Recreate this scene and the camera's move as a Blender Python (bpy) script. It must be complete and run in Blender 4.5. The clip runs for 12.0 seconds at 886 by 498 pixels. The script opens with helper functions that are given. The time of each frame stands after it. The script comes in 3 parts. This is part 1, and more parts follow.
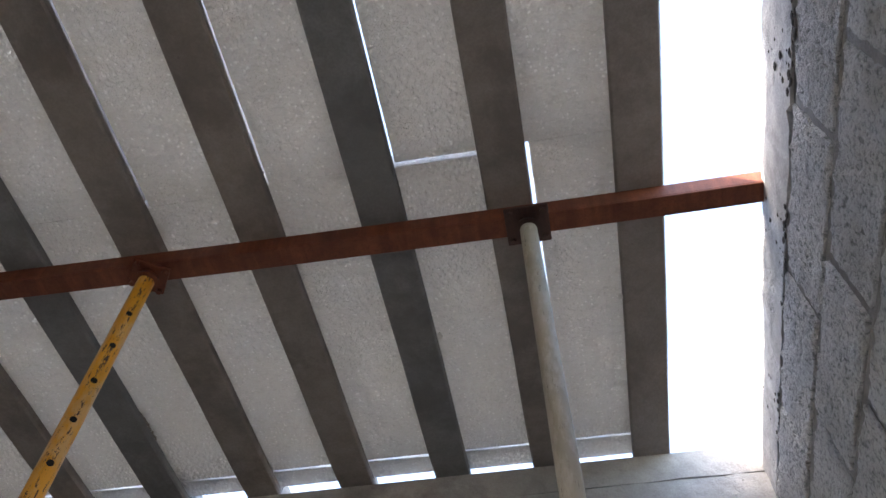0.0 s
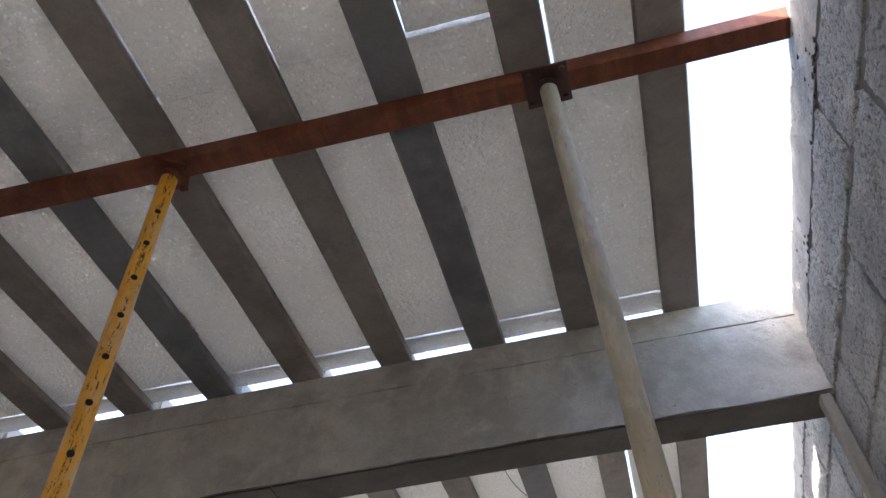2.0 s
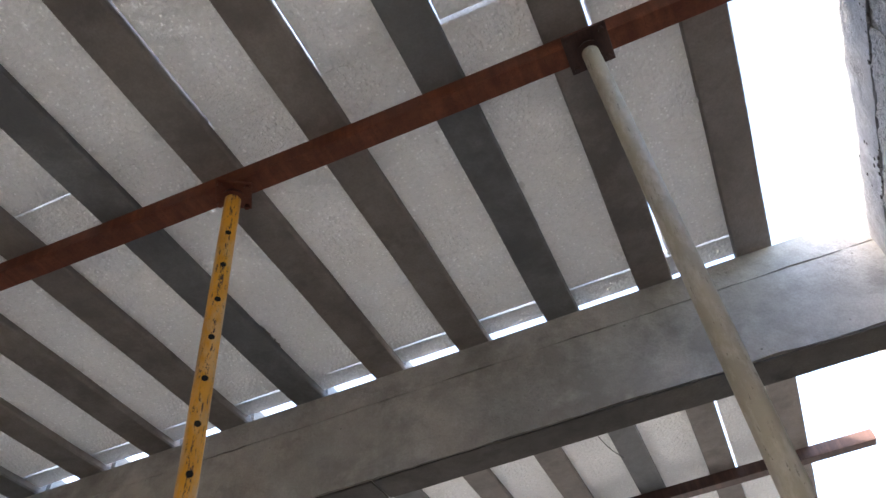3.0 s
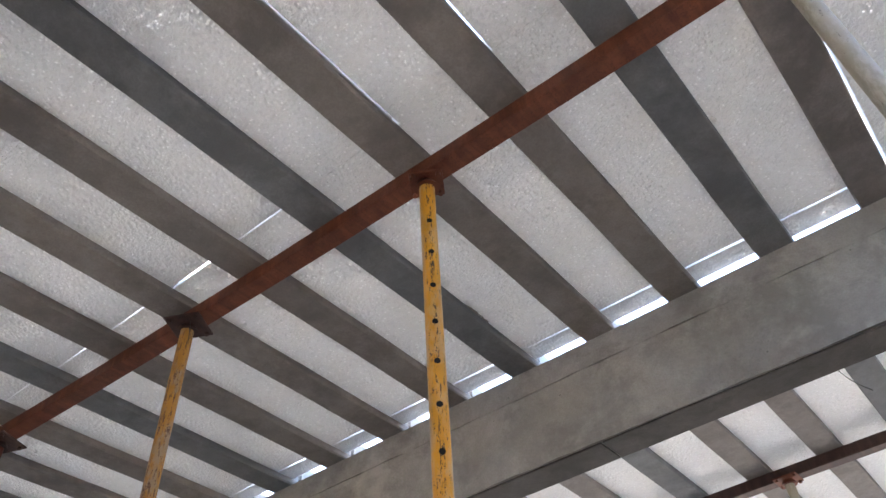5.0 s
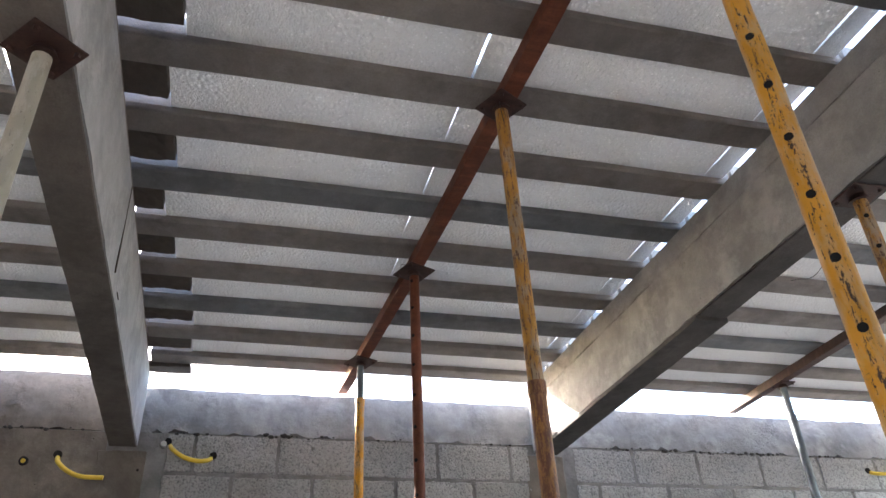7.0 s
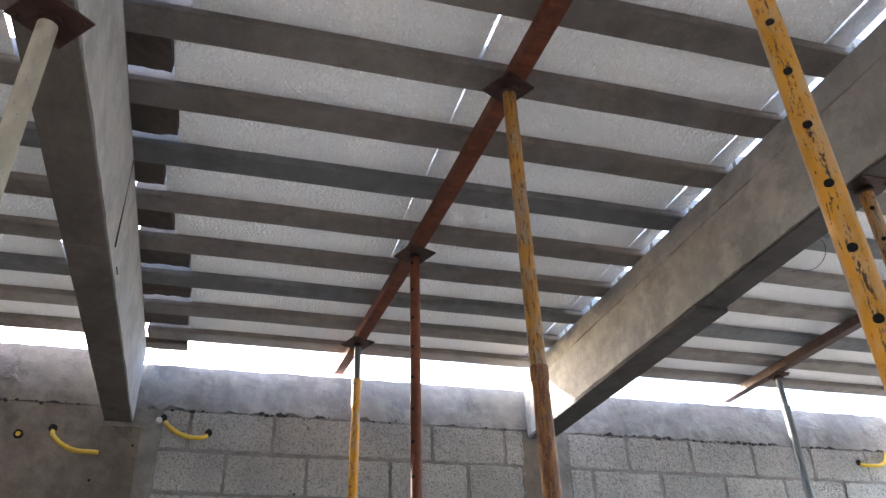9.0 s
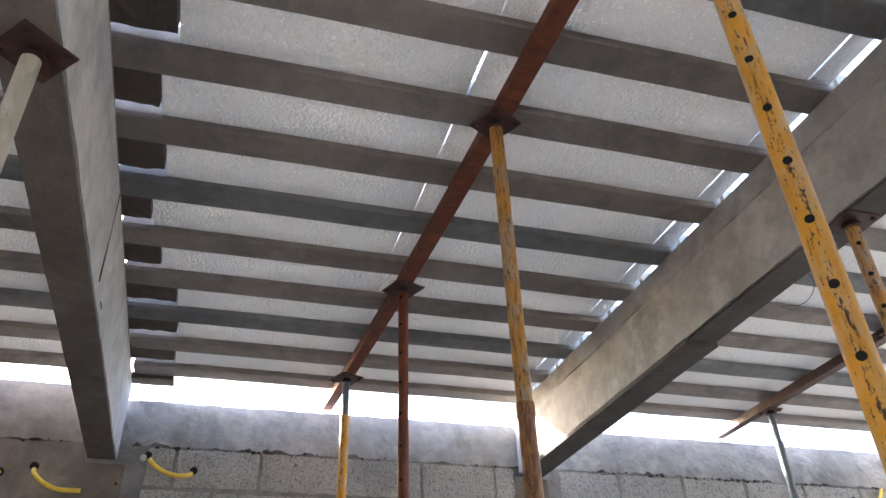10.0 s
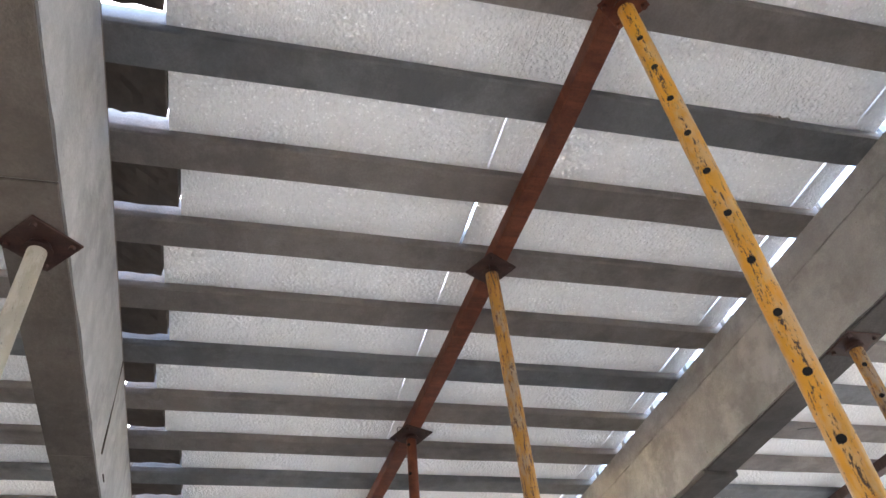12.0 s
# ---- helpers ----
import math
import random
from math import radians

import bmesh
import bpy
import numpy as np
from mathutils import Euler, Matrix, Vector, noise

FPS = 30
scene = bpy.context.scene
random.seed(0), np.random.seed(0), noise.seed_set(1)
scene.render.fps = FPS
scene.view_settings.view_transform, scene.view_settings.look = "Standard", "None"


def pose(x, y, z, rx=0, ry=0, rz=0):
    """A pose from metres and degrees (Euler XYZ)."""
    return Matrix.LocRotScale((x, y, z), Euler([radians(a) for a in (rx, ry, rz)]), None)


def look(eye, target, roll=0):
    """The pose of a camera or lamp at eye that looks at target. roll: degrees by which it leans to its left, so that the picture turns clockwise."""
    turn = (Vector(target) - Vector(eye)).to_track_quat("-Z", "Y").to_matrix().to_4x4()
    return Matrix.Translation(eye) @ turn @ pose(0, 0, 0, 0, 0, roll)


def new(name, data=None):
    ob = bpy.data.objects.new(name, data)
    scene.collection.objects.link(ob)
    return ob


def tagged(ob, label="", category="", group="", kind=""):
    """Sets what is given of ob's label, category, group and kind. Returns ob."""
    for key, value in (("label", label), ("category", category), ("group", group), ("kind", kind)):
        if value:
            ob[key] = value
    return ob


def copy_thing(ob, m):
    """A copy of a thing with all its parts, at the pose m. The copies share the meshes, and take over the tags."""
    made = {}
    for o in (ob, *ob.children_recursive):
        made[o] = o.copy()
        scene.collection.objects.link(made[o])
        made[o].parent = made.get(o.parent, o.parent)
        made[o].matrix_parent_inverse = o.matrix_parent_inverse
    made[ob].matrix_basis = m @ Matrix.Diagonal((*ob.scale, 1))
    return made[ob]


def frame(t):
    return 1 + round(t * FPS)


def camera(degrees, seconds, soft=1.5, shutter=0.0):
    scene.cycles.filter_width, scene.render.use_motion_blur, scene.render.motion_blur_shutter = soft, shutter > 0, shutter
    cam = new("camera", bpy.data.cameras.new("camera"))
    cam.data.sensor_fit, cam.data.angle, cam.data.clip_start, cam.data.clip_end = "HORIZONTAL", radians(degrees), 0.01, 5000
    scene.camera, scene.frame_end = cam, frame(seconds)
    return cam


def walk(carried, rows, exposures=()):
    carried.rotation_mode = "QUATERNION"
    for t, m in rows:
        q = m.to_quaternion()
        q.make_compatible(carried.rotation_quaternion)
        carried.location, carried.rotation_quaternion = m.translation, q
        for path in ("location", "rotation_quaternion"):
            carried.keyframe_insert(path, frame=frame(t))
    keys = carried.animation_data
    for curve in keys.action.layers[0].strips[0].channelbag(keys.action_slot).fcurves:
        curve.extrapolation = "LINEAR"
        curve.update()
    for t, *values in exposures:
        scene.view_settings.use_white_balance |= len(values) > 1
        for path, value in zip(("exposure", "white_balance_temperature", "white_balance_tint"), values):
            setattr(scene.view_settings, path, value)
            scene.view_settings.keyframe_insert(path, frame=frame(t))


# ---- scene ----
cam = camera(61.1, 12.0)
PATH = [
    (0, (0.373, -0.37, 1.455), (0.159, 0.741, 3.104), 0.4),
    (0.5, (0.364, -0.363, 1.448), (0.18, 0.747, 3.102), -0.9),
    (1, (0.358, -0.359, 1.446), (0.188, 0.753, 3.099), -1.2),
    (1.5, (0.347, -0.344, 1.439), (0.157, 0.873, 3.015), -2.4),
    (2, (0.333, -0.337, 1.431), (0.036, 0.984, 2.903), -3.3),
    (2.5, (0.319, -0.348, 1.429), (-0.056, 0.979, 2.877), -5.3),
    (4.5, (0.253, -0.397, 1.424), (-0.442, 0.825, 2.846), -7.0),
    (5, (0.241, -0.404, 1.427), (-0.609, 0.72, 2.846), -3.7),
    (5.5, (0.225, -0.418, 1.422), (-0.926, 0.563, 2.73), -7.2),
    (6, (0.172, -0.372, 1.398), (-1.196, 0.437, 2.612), -7.6),
    (6.5, (0.157, -0.184, 1.385), (-1.467, 0.349, 2.424), -5.4),
    (7, (0.147, -0.141, 1.357), (-1.485, 0.315, 2.42), -2.9),
    (9, (0.129, -0.161, 1.36), (-1.522, 0.312, 2.386), -1.7),
    (9.5, (0.118, -0.148, 1.361), (-1.531, 0.336, 2.383), -1.8),
    (10, (0.126, -0.139, 1.368), (-1.473, 0.339, 2.469), -2.0),
    (10.5, (0.181, -0.138, 1.401), (-1.245, 0.311, 2.73), -3.5),
    (11, (0.181, -0.138, 1.41), (-1.236, 0.311, 2.748), -5.0),
    (11.5, (0.185, -0.14, 1.417), (-1.218, 0.304, 2.772), -6.1),
    (12, (0.186, -0.143, 1.415), (-1.216, 0.292, 2.773), -6.3),
]
EXPOSURE = [(0, 3.4), (1.0, 3.32), (1.8, 3.4), (2.5, 3.5), (4.5, 4.0), (5.5, 4.42), (6.2, 4.32), (7, 3.9), (9.5, 3.9), (10.2, 4.22), (10.7, 4.52), (12, 4.5)]
walk(cam, [(t, look(eye, target, roll)) for t, eye, target, roll in PATH], [(t, stops, 6450 if t > 4 else 6700, 12) for t, stops in EXPOSURE])

# ---- world, sun, exposure ----
SUN_ELEVATION, SUN_TURN = radians(28.6), radians(229.6)
world = bpy.data.worlds.new("sky")
scene.world = world
world.use_nodes = True
wt = world.node_tree
sky = wt.nodes.new("ShaderNodeTexSky")
sky.sky_type, sky.sun_disc = "NISHITA", False
sky.sun_elevation, sky.sun_rotation = SUN_ELEVATION, SUN_TURN
sky.dust_density = 3.0
wt.links.new(sky.outputs[0], wt.nodes["Background"].inputs[0])
wt.nodes["Background"].inputs[1].default_value = 0.15
sun = new("sun", bpy.data.lights.new("sun", "SUN"))
sun.data.energy, sun.data.angle, sun.data.color = 3.2, radians(1.5), (1.0, 0.94, 0.86)
sun.matrix_world = look((8 * math.sin(SUN_TURN) * math.cos(SUN_ELEVATION), 8 * math.cos(SUN_TURN) * math.cos(SUN_ELEVATION), 8 * math.sin(SUN_ELEVATION) + 3), (0, 0, 3))


# ---- materials ----
class Mat:
    """A node material with short calls for the usual nodes."""

    def __init__(self, name):
        self.m = bpy.data.materials.new(name)
        self.m.use_nodes = True
        self.t = self.m.node_tree
        self.b = self.t.nodes["Principled BSDF"]
        self.co = self.node("ShaderNodeTexCoord").outputs["Object"]
        geo = self.node("ShaderNodeNewGeometry")
        self.place = geo.outputs["Position"]

    def node(self, kind, **props):
        n = self.t.nodes.new(kind)
        for k, v in props.items():
            n.inputs[k].default_value = v
        return n

    def link(self, a, b):
        self.t.links.new(a, b)

    def stretch(self, factors, source=None):
        n = self.node("ShaderNodeMapping")
        n.inputs["Scale"].default_value = factors
        self.link(source or self.place, n.inputs["Vector"])
        return n.outputs[0]

    def noise(self, size, detail=6, rough=0.6, source=None, distortion=0.0):
        n = self.node("ShaderNodeTexNoise", Scale=1 / size, Detail=detail, Roughness=rough, Distortion=distortion)
        self.link(source or self.place, n.inputs["Vector"])
        return n.outputs["Fac"]

    def cells(self, size, source=None, feature="F1"):
        n = self.node("ShaderNodeTexVoronoi", Scale=1 / size)
        n.feature = feature
        self.link(source or self.place, n.inputs["Vector"])
        return n.outputs["Distance"]

    def ramp(self, fac, *stops):
        n = self.node("ShaderNodeValToRGB")
        e = n.color_ramp.elements
        while len(e) < len(stops):
            e.new(0.5)
        for el, (p, c) in zip(e, stops):
            el.position = p
            el.color = (*c, 1) if isinstance(c, tuple) else (c, c, c, 1)
        self.link(fac, n.inputs[0])
        return n.outputs[0]

    def mix(self, fac, a, b, blend="MIX"):
        n = self.t.nodes.new("ShaderNodeMix")
        n.data_type, n.blend_type = "RGBA", blend
        for sock, v in ((n.inputs[0], fac), (n.inputs[6], a), (n.inputs[7], b)):
            if isinstance(v, bpy.types.NodeSocket):
                self.link(v, sock)
            elif isinstance(v, tuple):
                sock.default_value = (*v, 1)
            else:
                sock.default_value = v
        return n.outputs[2]

    def math(self, op, a, b):
        n = self.t.nodes.new("ShaderNodeMath")
        n.operation = op
        for sock, v in ((n.inputs[0], a), (n.inputs[1], b)):
            if isinstance(v, bpy.types.NodeSocket):
                self.link(v, sock)
            else:
                sock.default_value = v
        return n.outputs[0]

    def random(self):
        return self.node("ShaderNodeObjectInfo").outputs["Random"]

    def bump(self, height, strength, depth, below=None):
        n = self.node("ShaderNodeBump", Strength=strength, Distance=depth)
        self.link(height, n.inputs["Height"])
        if below is not None:
            self.link(below, n.inputs["Normal"])
        return n.outputs[0]

    def finish(self, colour, rough=0.8, normal=None, metal=0.0, spec=0.4):
        for sock, v in ((self.b.inputs["Base Color"], colour), (self.b.inputs["Roughness"], rough), (self.b.inputs["Metallic"], metal)):
            if isinstance(v, bpy.types.NodeSocket):
                self.link(v, sock)
            else:
                sock.default_value = (*v, 1) if isinstance(v, tuple) else v
        self.b.inputs["Specular IOR Level"].default_value = spec
        if normal is not None:
            self.link(normal, self.b.inputs["Normal"])
        return self.m


def concrete_material(name, dark, light, pits=0.5, grain=0.006, shutter_marks=True, tint=0.0):
    k = Mat(name)
    big, mid, fine = k.noise(0.35, 5), k.noise(0.06, 6), k.noise(grain, 3)
    base = k.mix(k.ramp(big, (0.3, 0.0), (0.7, 1.0)), dark, light)
    base = k.mix(k.ramp(mid, (0.35, 0.35), (0.65, 0.0)), base, tuple(c * 0.6 for c in dark))
    base = k.mix(k.ramp(fine, (0.4, 0.25), (0.6, 0.0)), base, tuple(c * 0.7 for c in dark))
    if tint:
        base = k.mix(k.ramp(k.random(), (0.55, 0.0), (0.75, tint)), base, (0.15, 0.17, 0.20))
    holes = k.ramp(k.cells(0.045), (0.03, 1.0), (0.09, 0.0))
    worn = k.ramp(k.noise(0.12, 3), (0.52, 0.0), (0.6, 1.0))
    pit = k.math("MULTIPLY", holes, worn)
    base = k.mix(k.math("MULTIPLY", pit, pits), base, tuple(c * 0.25 for c in dark))
    stain = k.ramp(k.noise(0.22, 6, 0.68, None, 0.15), (0.50, 0.0), (0.62, 0.65))
    base = k.mix(stain, base, tuple(c * 0.68 for c in dark))
    chalk = k.ramp(k.noise(0.28, 5, 0.62, None, 0.15), (0.60, 0.0), (0.68, 0.45 * pits))
    base = k.mix(chalk, base, tuple(min(1.0, c * 1.3) for c in light))
    honey = k.math("MULTIPLY", k.ramp(k.noise(0.014, 4, 0.7), (0.52, 0.0), (0.60, 1.0)), k.ramp(k.noise(0.45, 3), (0.60, 0.0), (0.70, 1.0)))
    base = k.mix(k.math("MULTIPLY", honey, 0.22 * pits), base, tuple(c * 0.4 for c in dark))
    scab = k.math("MULTIPLY", k.noise(0.022, 4, 0.65), k.ramp(k.noise(0.3, 3), (0.50, 0.0), (0.60, 1.0)))
    n = k.bump(mid, 0.45, 0.012)
    n = k.bump(scab, 0.9 * pits, 0.014, n)
    n = k.bump(fine, 0.45, 0.002, n)
    n = k.bump(k.math("SUBTRACT", 1.0, honey), 0.8 * pits, 0.008, n)
    n = k.bump(k.math("SUBTRACT", 1.0, pit), 0.8 * pits, 0.004, n)
    return k.finish(base, 0.88, n, spec=0.25)


CAST = concrete_material("cast_concrete", (0.35, 0.332, 0.308), (0.53, 0.506, 0.475), 0.7)
JOIST = concrete_material("precast_concrete", (0.25, 0.225, 0.208), (0.33, 0.30, 0.28), 0.25)
BLUE_JOIST = concrete_material("bluish_precast_concrete", (0.195, 0.20, 0.205), (0.26, 0.266, 0.27), 0.25)
MORTAR = concrete_material("mortar", (0.25, 0.247, 0.243), (0.38, 0.375, 0.37), 0.9, grain=0.004)
FLOOR = concrete_material("floor_concrete", (0.27, 0.215, 0.16), (0.39, 0.32, 0.245), 0.3)
YARD = concrete_material("dry_ground", (0.22, 0.20, 0.17), (0.34, 0.31, 0.27), 0.2)
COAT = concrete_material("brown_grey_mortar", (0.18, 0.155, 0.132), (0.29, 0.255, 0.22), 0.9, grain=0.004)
CREST = concrete_material("wall_top_concrete", (0.27, 0.272, 0.275), (0.50, 0.50, 0.495), 0.9)
PALE = concrete_material("pale_formed_concrete", (0.42, 0.418, 0.41), (0.57, 0.568, 0.556), 0.4)


def block_material():
    k = Mat("concrete_block")
    lump, coarse, fine, big = k.noise(0.035, 3, 0.6), k.noise(0.011, 4, 0.7), k.noise(0.004, 3, 0.7), k.noise(0.25, 5)
    base = k.mix(k.ramp(big, (0.3, 0.0), (0.7, 1.0)), (0.43, 0.432, 0.436), (0.61, 0.612, 0.61))
    base = k.mix(k.ramp(k.random(), (0.0, 0.0), (1.0, 0.4)), base, (0.34, 0.34, 0.34))
    smear = k.ramp(k.noise(0.09, 5, 0.65), (0.55, 0.0), (0.65, 0.6))
    base = k.mix(smear, base, (0.52, 0.51, 0.50))
    # Dark specks in the low grain imitate shade inside the pits.
    base = k.mix(k.ramp(coarse, (0.36, 0.8), (0.50, 0.0)), base, (0.16, 0.17, 0.17))
    n = k.bump(lump, 0.7, 0.022)
    n = k.bump(coarse, 1.0, 0.016, n)
    n = k.bump(fine, 0.5, 0.002, n)
    return k.finish(base, 0.92, n, spec=0.2)


BLOCK = block_material()


def foam_material():
    """White expanded polystyrene: daylight passes through it, its beads show as fine wavy relief, and their glints are
    painted on.
    """
    k = Mat("white_polystyrene")
    push = k.node("ShaderNodeVectorMath")
    push.operation = "SCALE"
    push.inputs["Scale"].default_value = 0.010
    k.link(k.node("ShaderNodeTexNoise", Scale=42.0).outputs["Color"], push.inputs[0])
    shifted = k.node("ShaderNodeVectorMath")
    shifted.operation = "ADD"
    k.link(k.place, shifted.inputs[0])
    k.link(push.outputs[0], shifted.inputs[1])
    beads = k.node("ShaderNodeTexVoronoi", Scale=1 / 0.0115)
    k.link(shifted.outputs[0], beads.inputs["Vector"])
    pick = k.node("ShaderNodeSeparateColor")
    k.link(beads.outputs["Color"], pick.inputs[0])
    bead = beads.outputs["Distance"]
    domes = k.node("ShaderNodeTexVoronoi", Scale=1 / 0.0115)
    domes.feature = "SMOOTH_F1"
    domes.inputs["Smoothness"].default_value = 0.7
    k.link(shifted.outputs[0], domes.inputs["Vector"])
    dome = k.math("SUBTRACT", 1.0, domes.outputs["Distance"])
    ripple = k.noise(0.0105, 1, 0.5, k.stretch((0.75, 1.3, 1.0), shifted.outputs[0]), 0.9)
    fine = k.noise(0.003, 2)
    zone = k.ramp(k.noise(0.14, 2), (0.40, 0.15), (0.60, 0.85))
    relief = k.mix(zone, dome, ripple)
    # Bead glints and ripple highlights, painted through colour and translucency.
    glints = k.math("MULTIPLY", k.ramp(bead, (0.14, 1.0), (0.34, 0.0)), k.ramp(pick.outputs[0], (0.50, 0.0), (0.66, 1.0)))
    lines = k.ramp(ripple, (0.455, 0.0), (0.50, 1.0), (0.545, 0.0))
    dips = k.ramp(ripple, (0.36, 1.0), (0.44, 0.0))
    colour = k.mix(k.math("MULTIPLY", dips, 0.2), (0.74, 0.735, 0.725), (0.52, 0.52, 0.515))
    colour = k.mix(k.math("MULTIPLY", lines, 0.5), colour, (0.90, 0.90, 0.895))
    colour = k.mix(glints, colour, (0.96, 0.96, 0.95))
    colour = k.mix(k.ramp(k.noise(0.45, 2), (0.35, 0.12), (0.6, 0.0)), colour, (0.66, 0.64, 0.60))
    colour = k.mix(k.math("MULTIPLY", k.random(), 0.15), colour, (0.68, 0.69, 0.70))
    n = k.bump(relief, 1.0, 0.010)
    n = k.bump(fine, 0.2, 0.001, n)
    m = k.finish(colour, 0.28, n, spec=0.55)
    out = k.t.nodes["Material Output"]
    glow = k.node("ShaderNodeBsdfTranslucent")
    k.link(colour, glow.inputs["Color"])
    k.link(n, glow.inputs["Normal"])
    both = k.node("ShaderNodeMixShader", Fac=0.22)
    thin = k.math("ADD", k.math("MULTIPLY", glints, 0.60), k.math("MULTIPLY", lines, 0.27))
    k.link(k.math("ADD", thin, 0.08), both.inputs["Fac"])
    k.link(k.b.outputs[0], both.inputs[1])
    k.link(glow.outputs[0], both.inputs[2])
    k.link(both.outputs[0], out.inputs["Surface"])
    return m


FOAM = foam_material()


def rust_material(name, a, b, streak):
    k = Mat(name)
    mid, fine = k.noise(0.05, 6), k.noise(0.005, 4)
    lines = k.noise(0.02, 4, 0.6, k.stretch((1.0, 0.05, 0.05)))
    base = k.mix(k.ramp(mid, (0.3, 0.0), (0.7, 1.0)), a, b)
    base = k.mix(k.ramp(lines, (0.42, streak), (0.6, 0.0)), base, tuple(c * 0.35 for c in a))
    base = k.mix(k.ramp(fine, (0.35, 0.4), (0.5, 0.0)), base, tuple(c * 0.5 for c in a))
    n = k.bump(mid, 0.3, 0.003)
    n = k.bump(fine, 0.4, 0.001, n)
    return k.finish(base, 0.62, n, metal=0.15, spec=0.4)


RUST = rust_material("rusted_red_steel", (0.13, 0.035, 0.018), (0.24, 0.075, 0.035), 0.35)
DARK_RUST = rust_material("dark_rusted_steel", (0.055, 0.03, 0.025), (0.10, 0.05, 0.04), 0.4)


def painted_material(name, paint, under, amount, splash=None, line=None):
    """Worn paint on a steel tube: long scrapes down to rust, and cement splashes."""
    k = Mat(name)
    scrape = k.noise(0.009, 5, 0.68, k.stretch((1.5, 1.5, 0.2), k.co))
    chips = k.noise(0.004, 4, 0.7, k.co)
    soft = k.noise(0.15, 3, 0.5, k.co)
    base = k.mix(k.ramp(soft, (0.3, 0.0), (0.7, 1.0)), paint, tuple(c * 0.72 for c in paint))
    if splash:
        cover = k.ramp(k.noise(0.035, 6, 0.68, k.stretch((1, 1, 0.35), k.co)), (0.48, 0.0), (0.6, 0.8))
        base = k.mix(cover, base, splash)
    worn = k.ramp(k.math("ADD", scrape, k.math("MULTIPLY", chips, 0.5)), (amount, 1.0), (amount + 0.05, 0.0))
    base = k.mix(worn, base, under)
    if line:
        side = k.node("ShaderNodeVectorMath")
        side.operation = "DOT_PRODUCT"
        k.link(k.co, side.inputs[0])
        side.inputs[1].default_value = line
        seam = k.ramp(k.math("ADD", side.outputs["Value"], k.math("MULTIPLY", k.noise(0.03, 3, 0.6, k.co), 0.05)), (0.955, 0.0), (0.995, 1.0))
        torn = k.math("MULTIPLY", seam, k.ramp(k.noise(0.012, 5, 0.75, k.stretch((1.6, 1.6, 0.5), k.co)), (0.53, 0.0), (0.58, 1.0)))
        pale = k.math("MULTIPLY", k.ramp(side.outputs["Value"], (0.2, 1.0), (0.75, 0.0)), k.ramp(k.noise(0.10, 5, 0.65, k.co), (0.45, 0.0), (0.58, 0.75)))
        base = k.mix(pale, base, (0.52, 0.40, 0.29))
        base = k.mix(torn, base, under)
    n = k.bump(worn, 0.4, -0.001)
    n = k.bump(chips, 0.25, 0.001, n)
    return k.finish(base, 0.55, n, spec=0.4)


FACE = math.atan2(-0.7, 0.7)
YELLOW = painted_material("worn_yellow_paint", (0.80, 0.37, 0.03), (0.07, 0.04, 0.028), 0.60, (0.66, 0.40, 0.16), (math.cos(FACE) / 0.0195, math.sin(FACE) / 0.0195, 0))
YELLOW_OLD = painted_material("rubbed_yellow_paint", (0.52, 0.25, 0.045), (0.13, 0.065, 0.038), 0.66, (0.36, 0.28, 0.20))
YELLOW_RUST = painted_material("mostly_rusted_yellow_paint", (0.36, 0.17, 0.045), (0.15, 0.06, 0.032), 0.74, (0.26, 0.12, 0.06))
GREY_TUBE = painted_material("cement_covered_tube", (0.48, 0.43, 0.33), (0.20, 0.175, 0.15), 0.56, (0.55, 0.51, 0.42))
STEEL = painted_material("dull_blue_grey_steel", (0.17, 0.20, 0.22), (0.10, 0.08, 0.07), 0.60)


def plain_material(name, colour, rough, size=0.02, depth=0.001, vary=0.25, metal=0.0):
    k = Mat(name)
    fac = k.noise(size, 5)
    base = k.mix(k.ramp(fac, (0.35, vary), (0.65, 0.0)), colour, tuple(c * 0.4 for c in colour))
    return k.finish(base, rough, k.bump(fac, 0.4, depth), metal=metal)


HOLE = plain_material("black_hole", (0.012, 0.010, 0.009), 0.9)
VOID_SHADE = plain_material("painted_void_shade", (0.05, 0.046, 0.042), 0.95)
CARD = plain_material("dark_board", (0.10, 0.083, 0.07), 0.85, 0.03, 0.004)
BROWN_SHEET = concrete_material("brown_soffit", (0.14, 0.122, 0.108), (0.21, 0.186, 0.165), 0.35)
DARK_SHEET = concrete_material("dark_grey_soffit", (0.085, 0.079, 0.074), (0.135, 0.126, 0.118), 0.35)
CONDUIT = plain_material("yellow_plastic", (0.80, 0.56, 0.06), 0.45, 0.03)
WIRE = plain_material("dark_tie_wire", (0.05, 0.045, 0.04), 0.6)
TIMBER = plain_material("grey_timber", (0.24, 0.215, 0.185), 0.8, 0.015, 0.002)
WHITE_PIPE = plain_material("white_plastic_pipe", (0.72, 0.72, 0.70), 0.5, 0.05)


# ---- mesh helpers ----
def box_into(bm, lo, hi, bevel=0.0, shear=0.0, cuts=0):
    """A box from lo to hi; shear moves y by that much for each metre of x."""
    r = bmesh.ops.create_cube(bm, size=1.0)
    vs = r["verts"]
    for v in vs:
        for i in range(3):
            v.co[i] = lo[i] + (v.co[i] + 0.5) * (hi[i] - lo[i])
    if bevel:
        es = list({e for v in vs for e in v.link_edges})
        made = bmesh.ops.bevel(bm, geom=es, offset=bevel, segments=1, affect="EDGES", profile=0.5)
        vs = list({v for f in made["faces"] for v in f.verts} | {v for v in vs if v.is_valid})
    for v in vs:
        v.co.y += shear * v.co.x
    return vs


